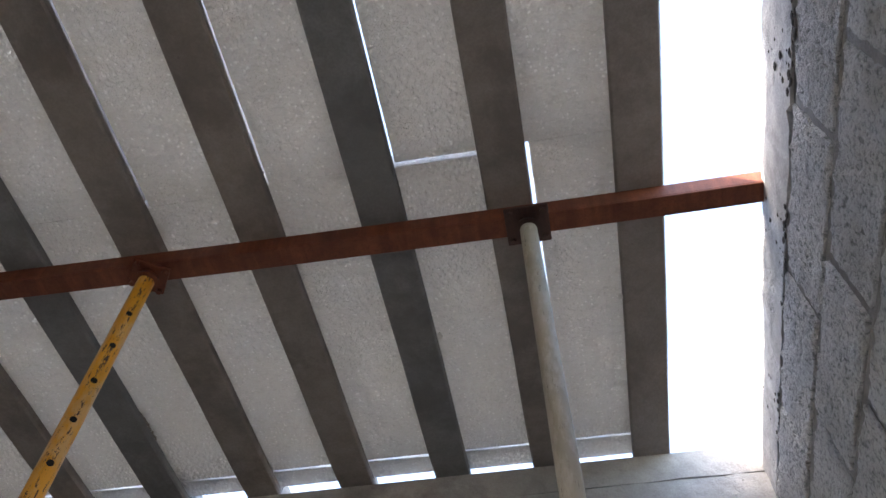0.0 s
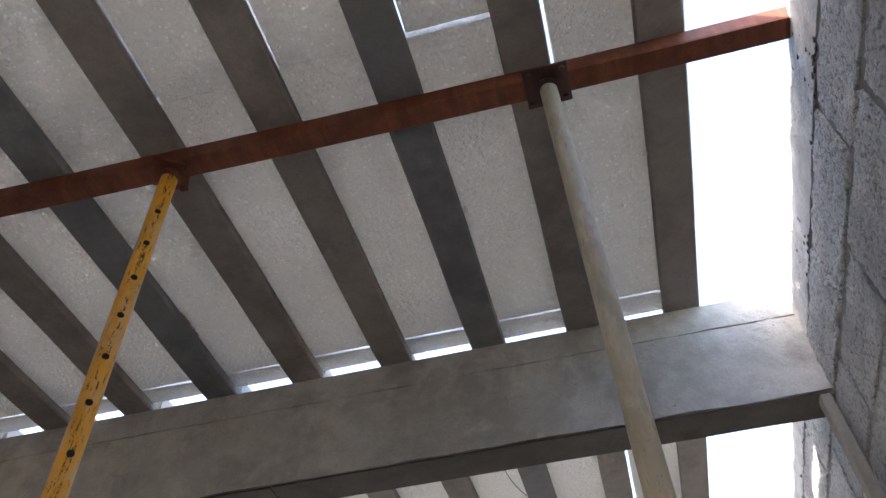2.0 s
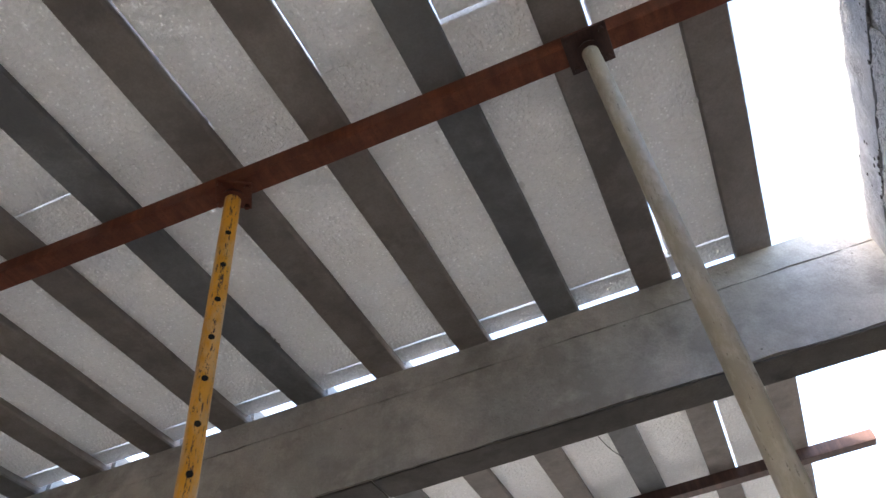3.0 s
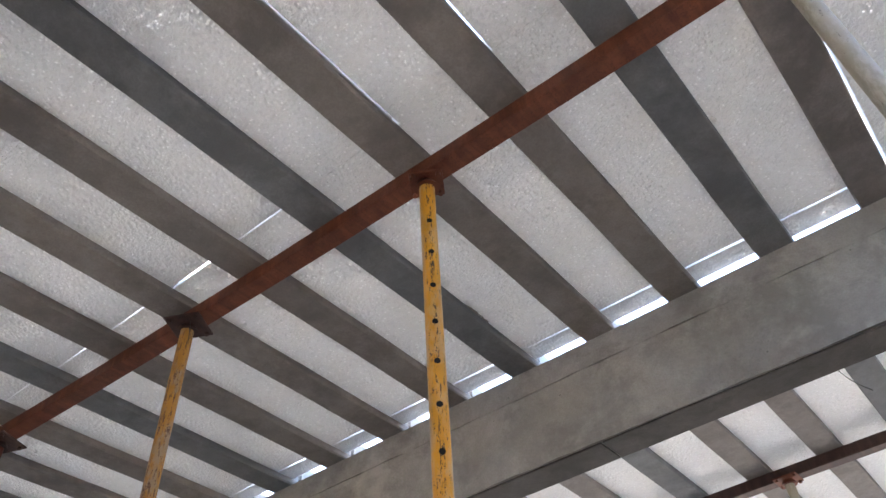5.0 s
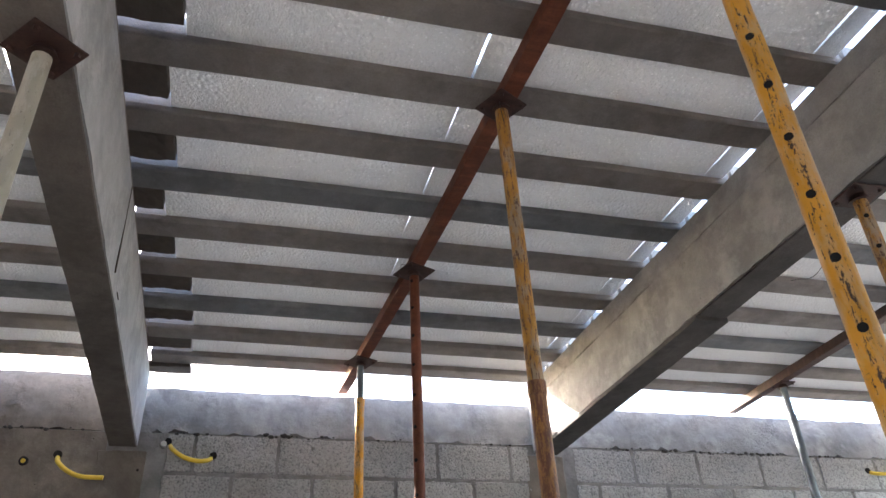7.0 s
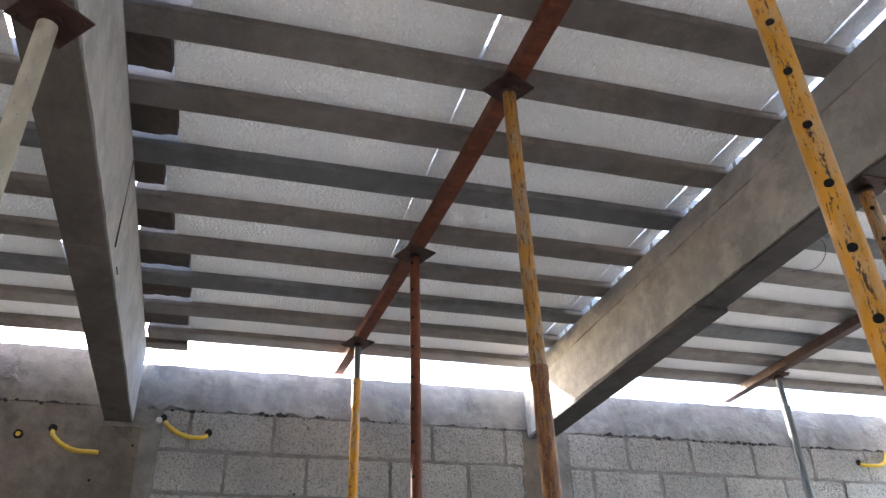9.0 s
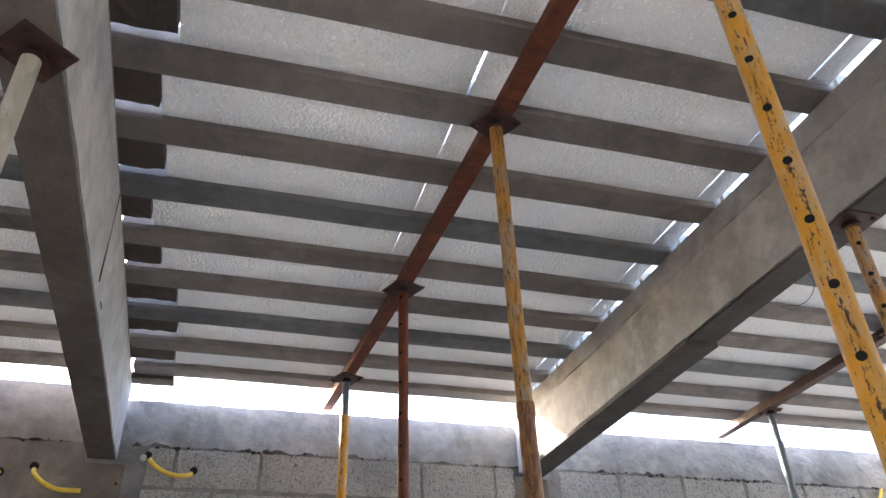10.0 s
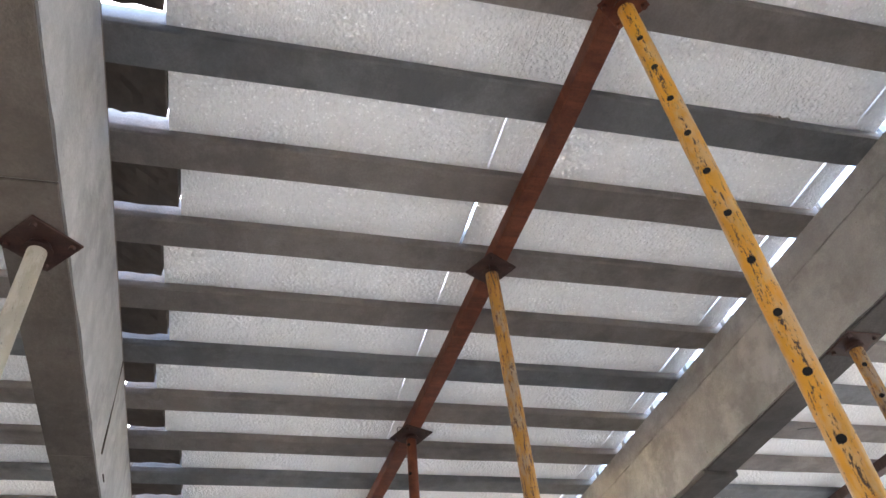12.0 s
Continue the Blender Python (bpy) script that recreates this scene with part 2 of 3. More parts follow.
def tube_into(bm, a, b, r0, r1=None, segs=20, caps=True):
    a, b = Vector(a), Vector(b)
    turn = (b - a).to_track_quat("Z", "Y").to_matrix().to_4x4()
    m = Matrix.Translation((a + b) / 2) @ turn
    return bmesh.ops.create_cone(bm, cap_ends=caps, segments=segs, radius1=r0, radius2=r0 if r1 is None else r1, depth=(b - a).length, matrix=m)["verts"]


def mesh_of(name, bm, material, smooth=False):
    me = bpy.data.meshes.new(name)
    bm.normal_update()
    if smooth:
        for f in bm.faces:
            f.smooth = True
        for e in bm.edges:
            e.smooth = len(e.link_faces) == 2 and e.calc_face_angle(0.0) < 0.6
    bm.to_mesh(me)
    bm.free()
    me.materials.append(material)
    return me


def thing(name, bm, material, label, category, group="", kind="", smooth=False):
    ob = new(name, mesh_of(name, bm, material, smooth))
    return tagged(ob, label, category, group, kind)


def part(name, bm, material, parent, label="", smooth=False):
    ob = new(name, mesh_of(name, bm, material, smooth))
    ob.parent = parent
    return tagged(ob, label)


def roughen(bm, amount, size, only=None):
    for v in bm.verts:
        if only is None or only(v.co):
            v.co += Vector((noise.noise(v.co / size), noise.noise(v.co / size + Vector((7, 3, 1))), noise.noise(v.co / size + Vector((2, 9, 5))))) * amount


def gridded(bm, step):
    """Cut long edges so that the surface can be made uneven."""
    for axis in range(3):
        lo, hi = min(v.co[axis] for v in bm.verts), max(v.co[axis] for v in bm.verts)
        count = int((hi - lo) / step)
        for i in range(1, count):
            co, no = [0, 0, 0], [0, 0, 0]
            co[axis], no[axis] = lo + (hi - lo) * i / count, 1
            bmesh.ops.bisect_plane(bm, geom=bm.verts[:] + bm.edges[:] + bm.faces[:], plane_co=co, plane_no=no)


# ---- plan ----
JZ, FLANGE, JTOP = 2.95, 0.030, 3.066
STEP, JW, COUNT = 0.30, 0.108, 15
WEST, EAST, SKEW, SKEW_2 = -3.70, 0.94, 0.020, 0.037
SOUTH_END, NORTH_END = -2.25, 4.3
Y1, Y1B = 1.466, 1.588
Y2, Y2B = -0.522, -0.650
SOFFIT_1, SOFFIT_2 = 2.592, 2.55


def joist_x(k):
    return 0.6 - STEP * k


# ---- floor and walls ----
bm = bmesh.new()
box_into(bm, (WEST - 0.3, SOUTH_END - 0.2, -0.12), (EAST + 0.3, NORTH_END + 0.2, 0.0))
thing("floor", bm, FLOOR, "bare grey concrete floor slab", "floor", kind="structure")


def block_wall(name, face, side, rows, tall, runs, crest_lo, crest_hi, label, ends, raised=None, slope=0.0):
    """Wall in a plane of x: core, uneven cast top, and blocks proud of the joints. side: +1 if the room lies towards +x.
    runs: (from, to, first joint of the even rows, of the odd rows)."""
    back = face - side * 0.14
    core = bmesh.new()
    lo, hi = sorted((back, face - side * 0.006))
    for y0, y1, z0 in ends:
        box_into(core, (lo, y0, z0), (hi, y1, crest_lo))
    wall = thing(name, core, MORTAR, label, "wall", kind="structure")
    crest = bmesh.new()
    lo, hi = sorted((back, face))
    box_into(crest, (lo, SOUTH_END, crest_lo), (hi, NORTH_END, crest_hi))
    gridded(crest, 0.026)
    roughen(crest, 0.006, 0.12, lambda c: c.z > crest_lo + 0.01)
    roughen(crest, 0.0038, 0.045)
    roughen(crest, 0.002, 0.07)
    for v in crest.verts:
        if raised and v.co.y < raised and v.co.z > crest_hi - 0.03:
            v.co.z += 0.066
        if slope:
            v.co.x -= side * slope * max(0.0, (v.co.z - crest_lo) / (crest_hi - crest_lo)) ** 1.5
        if v.co.z < crest_lo + 0.02:
            v.co.z += 0.045 * max(0.0, noise.noise(v.co / 0.045) - 0.06) * max(0.0, min(1.0, 0.5 + 2 * noise.noise(v.co / 0.5)))
    # South of raised, the band gets darker COAT for the shade in that bay.
    if raised:
        for f in crest.faces:
            f.material_index = int(f.calc_center_median().y < raised)
    band = part("top_band", crest, CREST, wall, "uneven cast concrete band along the wall top", smooth=True)
    if raised:
        band.data.materials.append(COAT)
    shapes = {}
    for j, z in enumerate(rows):
        for y0, y1, even, odd in runs:
            cuts = [y0] + [c for c in [(even, odd)[j % 2] + 0.412 * i + random.uniform(-0.012, 0.012) for i in range(-12, 20)] if y0 + 0.06 < c < y1 - 0.06] + [y1]
            for a, b in zip(cuts, cuts[1:]):
                wide = round((b - a - 0.018) / 0.01) * 0.01
                kind = (wide, random.randrange(3))
                if kind not in shapes:
                    bb = bmesh.new()
                    box_into(bb, (-0.014, -wide / 2, -tall / 2 + 0.008), (0.014, wide / 2, tall / 2 - 0.008), 0.003)
                    gridded(bb, 0.0125)
                    roughen(bb, 0.004, 0.045 + 0.01 * kind[1])
                    roughen(bb, 0.0055, 0.015)
                    shapes[kind] = mesh_of("block", bb, BLOCK, True)
                ob = new("block", shapes[kind])
                ob.location = (face - side * (0.014 + random.uniform(-0.002, 0.003)), (a + b) / 2, z + random.uniform(-0.003, 0.003))
                ob.parent = wall
    return wall


west = block_wall("wall_west", WEST, 1, [2.522 - 0.200 * i for i in range(4)], 0.200, [(-0.53, 1.37, 0.020, -0.208), (1.62, 4.28, 1.985, 1.765)],
           2.622, 2.872, "grey concrete block wall with a cast band on top", [(SOUTH_END, NORTH_END, 0)], raised=-0.72, slope=0.05)
# Mortar coat whose dark colour carries the south bay's shade.
bm = bmesh.new()
box_into(bm, (WEST - 0.02, SOUTH_END + 0.01, 1.7), (WEST - 0.001, -0.80, 2.618))
gridded(bm, 0.04)
roughen(bm, 0.004, 0.05)
roughen(bm, 0.005, 0.2)
part("mortar_coat", bm, COAT, west, "brown-grey mortar coat over the blocks, darkened for the shaded south bay", smooth=True)
east = block_wall("wall_east", EAST, -1, [2.672 - 0.185 * i for i in range(4)], 0.185, [(-0.55, 4.28, 0.29, 0.10)],
           2.765, 2.915, "grey concrete block wall with an uneven mortar top", [(SOUTH_END, NORTH_END, 0)])
pivot = Vector((EAST, 1.3, 0))
east.matrix_basis = Matrix.Translation(pivot) @ Matrix.Rotation(-0.04, 4, "Z") @ Matrix.Translation(-pivot)
# Unseen wall added to close the room; its doorway places the bounce light.
bm = bmesh.new()
box_into(bm, (WEST - 0.14, SOUTH_END - 0.14, 0), (0.05, SOUTH_END, 3.1))
box_into(bm, (0.05, SOUTH_END - 0.14, 2.15), (0.85, SOUTH_END, 3.1))
box_into(bm, (0.85, SOUTH_END - 0.14, 0), (EAST + 0.14, SOUTH_END, 3.1))
thing("wall_south", bm, MORTAR, "unseen plain grey mortar wall, added with a doorway to let light in", "wall", kind="structure")
# Unseen wall, kept low so daylight reaches the west wall.
bm = bmesh.new()
box_into(bm, (WEST - 0.14, NORTH_END, 0), (EAST + 0.3, NORTH_END + 0.14, 0.9))
thing("wall_north", bm, MORTAR, "unseen low grey mortar wall, added along the side left open for light", "wall", kind="structure")
bm = bmesh.new()
bmesh.ops.create_grid(bm, x_segments=8, y_segments=8, size=900)
bmesh.ops.translate(bm, verts=bm.verts[:], vec=(0, 0, -0.125))
thing("ground", bm, YARD, "pale dry ground round the building", "ground", kind="structure")


# ---- girders ----
def girder(y_front, y_back, soffit, label, material=CAST, band=0.095, skew=SKEW):
    """A cast beam: the body, and the strip of the second pour along its top, set back a little."""
    lo, hi = min(y_front, y_back), max(y_front, y_back)
    empty = new("concrete_girder")
    empty.location = (0, 0, 0)
    tagged(empty, label, "beam", "girders")
    for name, z0, z1, inset in (("beam_body", soffit, JZ - band - 0.002, 0.0), ("second_pour", JZ - band, JZ - 0.002, -0.0015 if material == CAST else 0.004)):
        bm = bmesh.new()
        box_into(bm, (WEST + 0.002, lo + inset, z0), (EAST + 0.010, hi - inset, z1))
        gridded(bm, 0.04)
        if material == CAST:
            roughen(bm, 0.0028, 0.035, lambda c: WEST + 0.01 < c.x < EAST - 0.01 and c.z < z1 - 0.01)
        roughen(bm, 0.004, 0.16, lambda c: WEST + 0.01 < c.x < EAST - 0.01 and c.z < z1 - 0.01)
        for v in bm.verts:
            if v.co.z < soffit + 0.01:
                v.co.z += 0.007 * max(0, noise.noise(v.co / 0.06))
            if name == "beam_body" and v.co.z > z1 - 0.02:
                v.co.z += 0.004 * noise.noise(v.co / 0.05)
            v.co.y += skew * v.co.x
        # On the smooth girder the set-back strip's shade is painted with darker COAT.
        part(name, bm, material if name == "beam_body" else CAST if material == CAST else COAT, empty)
    return empty


g1 = girder(Y1, Y1B, SOFFIT_1, "rough grey cast concrete girder carrying the joists")
g2 = girder(Y2, Y2B, SOFFIT_2, "smooth pale grey cast concrete girder propped from below", PALE, 0.028, SKEW_2)
girder(4.06, 4.20, SOFFIT_1, "grey cast concrete girder carrying the joists")
girder(-2.05, -2.19, SOFFIT_1, "grey cast concrete girder carrying the joists")



def face_mark(x0, z0, x1, z1, wide, label):
    """A thin dark joint left by the shuttering on the smooth girder's face."""
    bm = bmesh.new()
    a, b = Vector((x0, Y2 + SKEW_2 * x0 + 0.0015, z0)), Vector((x1, Y2 + SKEW_2 * x1 + 0.0015, z1))
    for i in range(13):
        p = a.lerp(b, i / 12) + Vector((0.004 * noise.noise(Vector((i * 0.4, z0, 3))), 0.002, 0))
        across = Vector((-(b - a).z, 0, (b - a).x)).normalized() * wide * (0.7 + 0.5 * abs(noise.noise(Vector((i * 1.3, x0, 1)))))
        row = [bm.verts.new(p + across), bm.verts.new(p - across), bm.verts.new(p - across - Vector((0, 0.012, 0))), bm.verts.new(p + across - Vector((0, 0.012, 0)))]
        if i:
            for c in range(4):
                bm.faces.new((last[c], last[(c + 1) % 4], row[(c + 1) % 4], row[c]))
        last = row
    bmesh.ops.recalc_face_normals(bm, faces=bm.faces[:])
    part("form_joint", bm, CARD, g2, label)


face_mark(-2.045, 2.915, -2.08, 2.60, 0.0025, "dark open joint between shuttering panels")
face_mark(-2.19, 2.588, -2.24, 2.588, 0.002, "dark open joint between shuttering panels")


def under_sheet(y_front, y_back, x0, x1, z0, z1, label, skew=SKEW, material=DARK_SHEET):
    """A flat sheet under a girder, darker than the girder itself."""
    lo, hi = min(y_front, y_back), max(y_front, y_back)
    bm = bmesh.new()
    box_into(bm, (x0, lo, z0), (x1, hi, z1), 0.002)
    gridded(bm, 0.1)
    roughen(bm, 0.0015, 0.08)
    for v in bm.verts:
        v.co.y += skew * v.co.x
    thing("shuttering_board", bm, material, label, "board", "shuttering boards")


under_sheet(Y1 + 0.004, Y1B, -0.62, EAST - 0.004, SOFFIT_1 - 0.008, SOFFIT_1 - 0.001, "thin dark sheet under the rough girder")
under_sheet(Y1 + 0.004, Y1B, -2.02, -0.624, SOFFIT_1 - 0.009, SOFFIT_1 - 0.001, "thin dark sheet under the rough girder")
under_sheet(Y1 - 0.002, Y1B + 0.012, WEST + 0.014, -2.026, SOFFIT_1 - 0.021, SOFFIT_1 - 0.001, "thick dark sheet under the rough girder end")
# Three brownish sheets with seams between, darker than the pale girder.
under_sheet(Y2 - 0.004, Y2B, -0.9, EAST - 0.004, SOFFIT_2 - 0.008, SOFFIT_2 - 0.001, "thin brownish sheet under the smooth girder", SKEW_2, BROWN_SHEET)
under_sheet(Y2 - 0.004, Y2B, -1.984, -0.904, SOFFIT_2 - 0.009, SOFFIT_2 - 0.001, "thin brownish sheet under the smooth girder", SKEW_2, BROWN_SHEET)
under_sheet(Y2 - 0.004, Y2B, WEST + 0.014, -1.988, SOFFIT_2 - 0.007, SOFFIT_2 - 0.001, "thin brownish sheet under the smooth girder", SKEW_2, BROWN_SHEET)

for yc, z, skew in ((Y1 + 0.06, SOFFIT_1, SKEW), (Y2 - 0.064, SOFFIT_2, SKEW_2)):
    bm = bmesh.new()
    y = yc + skew * WEST
    box_into(bm, (WEST - 0.1, y - 0.11, 0), (WEST + 0.002, y + 0.11, z - 0.024), 0.004)
    gridded(bm, 0.04)
    roughen(bm, 0.004, 0.1)
    roughen(bm, 0.004, 0.04)
    thing("concrete_column", bm, COAT, "stained brown-grey concrete column set in the block wall", "column", "columns")


# ---- joists ----
def swept(profile, length, n=12):
    """A mesh swept along y from a profile in x and z, a little uneven."""
    bm = bmesh.new()
    rings = []
    for i in range(n + 1):
        y = length * i / n
        rings.append([bm.verts.new((x + 0.002 * noise.noise(Vector((y * 3, z * 9, 4))), y, z + 0.0015 * noise.noise(Vector((y * 4, 1, 2))))) for x, z in profile])
    m = len(profile)
    for a, b in zip(rings, rings[1:]):
        for i in range(m):
            bm.faces.new((a[i], a[(i + 1) % m], b[(i + 1) % m], b[i]))
    bm.faces.new(rings[0][::-1])
    bm.faces.new(rings[-1])
    bmesh.ops.recalc_face_normals(bm, faces=bm.faces[:])
    return bm


def joist(length, material, label):
    """An inverted T: a flange that the filler blocks rest on, and the web above it."""
    w, h, t = JW / 2, FLANGE, 0.028
    empty = tagged(new("concrete_joist"), label, "joist")
    part("flange", swept([(-w + 0.004, 0), (w - 0.004, 0), (w, 0.006), (w, h - 0.005), (w - 0.005, h), (-w + 0.005, h), (-w, h - 0.005), (-w, 0.006)], length), material, empty)
    part("web", swept([(-t, h + 0.001), (t, h + 0.001), (t, JTOP - JZ), (-t, JTOP - JZ)], length), material, empty)
    return empty


BAYS = [(Y2 - 0.004, Y1 + 0.004, "middle"), (Y1B, 4.06, "north"), (-2.05, Y2B, "south")]
for lo, hi, bay in BAYS:
    kinds = [joist(hi - lo + 0.10, JOIST, "brownish grey precast concrete joist resting on the girders"), joist(hi - lo + 0.10, BLUE_JOIST, "bluish grey precast concrete joist resting on the girders")]
    used = [False, False]
    for k in range(COUNT):
        x, kind = joist_x(k) + JW / 2, 1 if k in (2, 5, 9, 12) else 0
        place = Matrix.Translation((x, lo + SKEW * x - 0.05, JZ))
        if used[kind]:
            ob = copy_thing(kinds[kind], place)
        else:
            ob = kinds[kind]
            ob.matrix_basis = place
        used[kind] = True
        tagged(ob, group="joists of the " + bay + " bay")


# ---- polystyrene filler blocks ----
def foam(x0, x1, y0, y1, bay, ends=(1, 1), label="white polystyrene filler block lying between joists", skewed=0.0):
    """A filler block with ends that slope back towards its top."""
    bm = bmesh.new()
    z, tall, slope = JZ + FLANGE + 0.003, 0.072, 0.045 if y1 - y0 > 0.2 else 0.05
    box_into(bm, (x0, y0, z), (x1, y1, z + tall), 0.002)
    for v in bm.verts:
        up = (v.co.z - z) / tall
        v.co.y += slope * up * (ends[0] if v.co.y < (y0 + y1) / 2 else -ends[1])
        v.co.y += SKEW * v.co.x + (skewed * (v.co.x - x0) if v.co.y < (y0 + y1) / 2 else 0.0)
    thing("polystyrene_block", bm, FOAM, label, "filler block", "polystyrene blocks of the " + bay + " bay")


WIDE_JOINT = [0.001, 0.011, 0.0005, 0.0005, 0.001, 0.002, 0.006, 0.0025, 0.002, 0.0015, 0.0015, 0.001, 0.001, 0.001]
PLUG = [0.12, 0.10, 0.13, 0.11, 0.12, 0.128, 0.162, 0.118, 0.135, 0.093, 0.124, 0.19, 0.20, 0.195]
JOINT = [0.409, 0.412, 0.407, 0.416, 0.412, 0.411, 0.410, 0.400, 0.394, 0.376, 0.390, 0.406, 0.393, 0.39]
EDGE_GAP = [0.012, 0.016, 0.024, 0.026, 0.026, 0.026, 0.024, 0.022, 0.022, 0.026, 0.022, 0.026, 0.022, 0.024]
random.seed(5)
for k in range(COUNT - 1):
    x0, x1 = joist_x(k + 1) + JW / 2 + 0.030, joist_x(k) + JW / 2 - 0.030
    xm = (x0 + x1) / 2
    joint, wide, plug = JOINT[k] - SKEW * xm, WIDE_JOINT[k], PLUG[k] + (SKEW_2 - SKEW) * xm
    open_joint = 0 if k in (0, 2, 3, 4) else 0.15 if k == 1 else 0.6 if k == 6 else 0.35
    edge = {1: 0.002, 3: 0.0008, 2: 0.001}.get(k)
    foam(joist_x(k + 1) + JW + edge if edge else x0, x1, Y2 + plug, joint - wide / 2, "middle", (0, open_joint))
    slit = joist_x(1) + JW + 0.010 if k == 0 else x0
    foam(slit, x1, joint + wide / 2, 1.3975 + random.uniform(-0.004, 0.003), "middle", (open_joint, 0.3))
    foam(x0, x1, 1.3985 + random.uniform(0, 0.002), 1.502 - EDGE_GAP[k], "middle", (0.9, 0), "narrow white polystyrene strip beside the girder", random.choice((0.02, 0.028)))
    far = Y1B + 1.32 + random.uniform(-0.05, 0.05)
    foam(joist_x(1) + JW + 0.012 if k == 0 else x0, x1, Y1B + 0.24, far - 0.003, "north")
    foam(x0, x1, far + 0.003, 4.05, "north")
    foam(x0, x1, -2.04, -1.72, "south")
    notch = 0.12 + random.uniform(0, 0.08)
    foam(x0, x1, -1.716, Y2B + (SKEW_2 - SKEW) * xm - notch, "south")
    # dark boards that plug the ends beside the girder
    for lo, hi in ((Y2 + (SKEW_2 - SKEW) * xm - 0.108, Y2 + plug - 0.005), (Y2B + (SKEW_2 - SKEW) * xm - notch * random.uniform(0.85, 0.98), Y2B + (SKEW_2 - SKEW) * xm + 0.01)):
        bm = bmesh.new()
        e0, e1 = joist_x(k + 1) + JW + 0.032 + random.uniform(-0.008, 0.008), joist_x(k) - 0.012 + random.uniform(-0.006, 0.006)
        # The unseen upper part is added height that keeps sun out of the gap.
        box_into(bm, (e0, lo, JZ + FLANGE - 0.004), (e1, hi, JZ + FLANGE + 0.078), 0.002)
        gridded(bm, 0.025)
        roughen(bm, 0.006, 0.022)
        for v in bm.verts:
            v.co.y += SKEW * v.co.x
        thing("board_plug", bm, CARD, "dark board plugging the gap beside the girder", "board", "board plugs")


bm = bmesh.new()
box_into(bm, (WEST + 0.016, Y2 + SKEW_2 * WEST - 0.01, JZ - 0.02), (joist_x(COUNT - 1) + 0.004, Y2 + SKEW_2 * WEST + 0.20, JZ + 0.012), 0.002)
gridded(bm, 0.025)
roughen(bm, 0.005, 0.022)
thing("board_plug", bm, CARD, "dark board plugging the gap beside the wall", "board", "board plugs")


# ---- steel stringers under the joists ----
def stringer(name, a, b, material, label, bow=0.0):
    """A rolled channel with its web down: web and two flanges."""
    w, h, t = 0.052, 0.048, 0.005
    d = Vector(b) - Vector(a)
    empty = tagged(new(name), label, "steel beam", "stringers")
    empty.matrix_basis = Matrix.Translation(a) @ Matrix.Rotation(math.atan2(d.y, d.x), 4, "Z")
    for piece, y0, y1, z0, z1 in (("web", -w / 2, w / 2, 0.0, t), ("flange", -w / 2, -w / 2 + t, t, h), ("flange", w / 2 - t, w / 2, t, h)):
        bm = bmesh.new()
        box_into(bm, (0, y0, z0), (d.length, y1, z1), 0.001)
        gridded(bm, 0.15)
        for v in bm.verts:
            v.co.y += 0.002 * noise.noise(Vector((v.co.x * 2, 3, 1))) + bow * v.co.x * (d.length - v.co.x)
        part(piece, bm, material, empty)
    return empty


SZ = JZ - 0.048


def stringer_y(x):
    return 0.565 + 0.028 * x - 0.0085 * x * x


stringer("steel_stringer", (-3.78, stringer_y(-3.78), SZ), (0.925, stringer_y(0.925), SZ), RUST, "rusty red steel channel running under the joists", 0.0085)
stringer("steel_stringer", (-3.78, 2.775, SZ), (0.95, 2.785, SZ), DARK_RUST, "dark rusty steel channel running under the far joists")


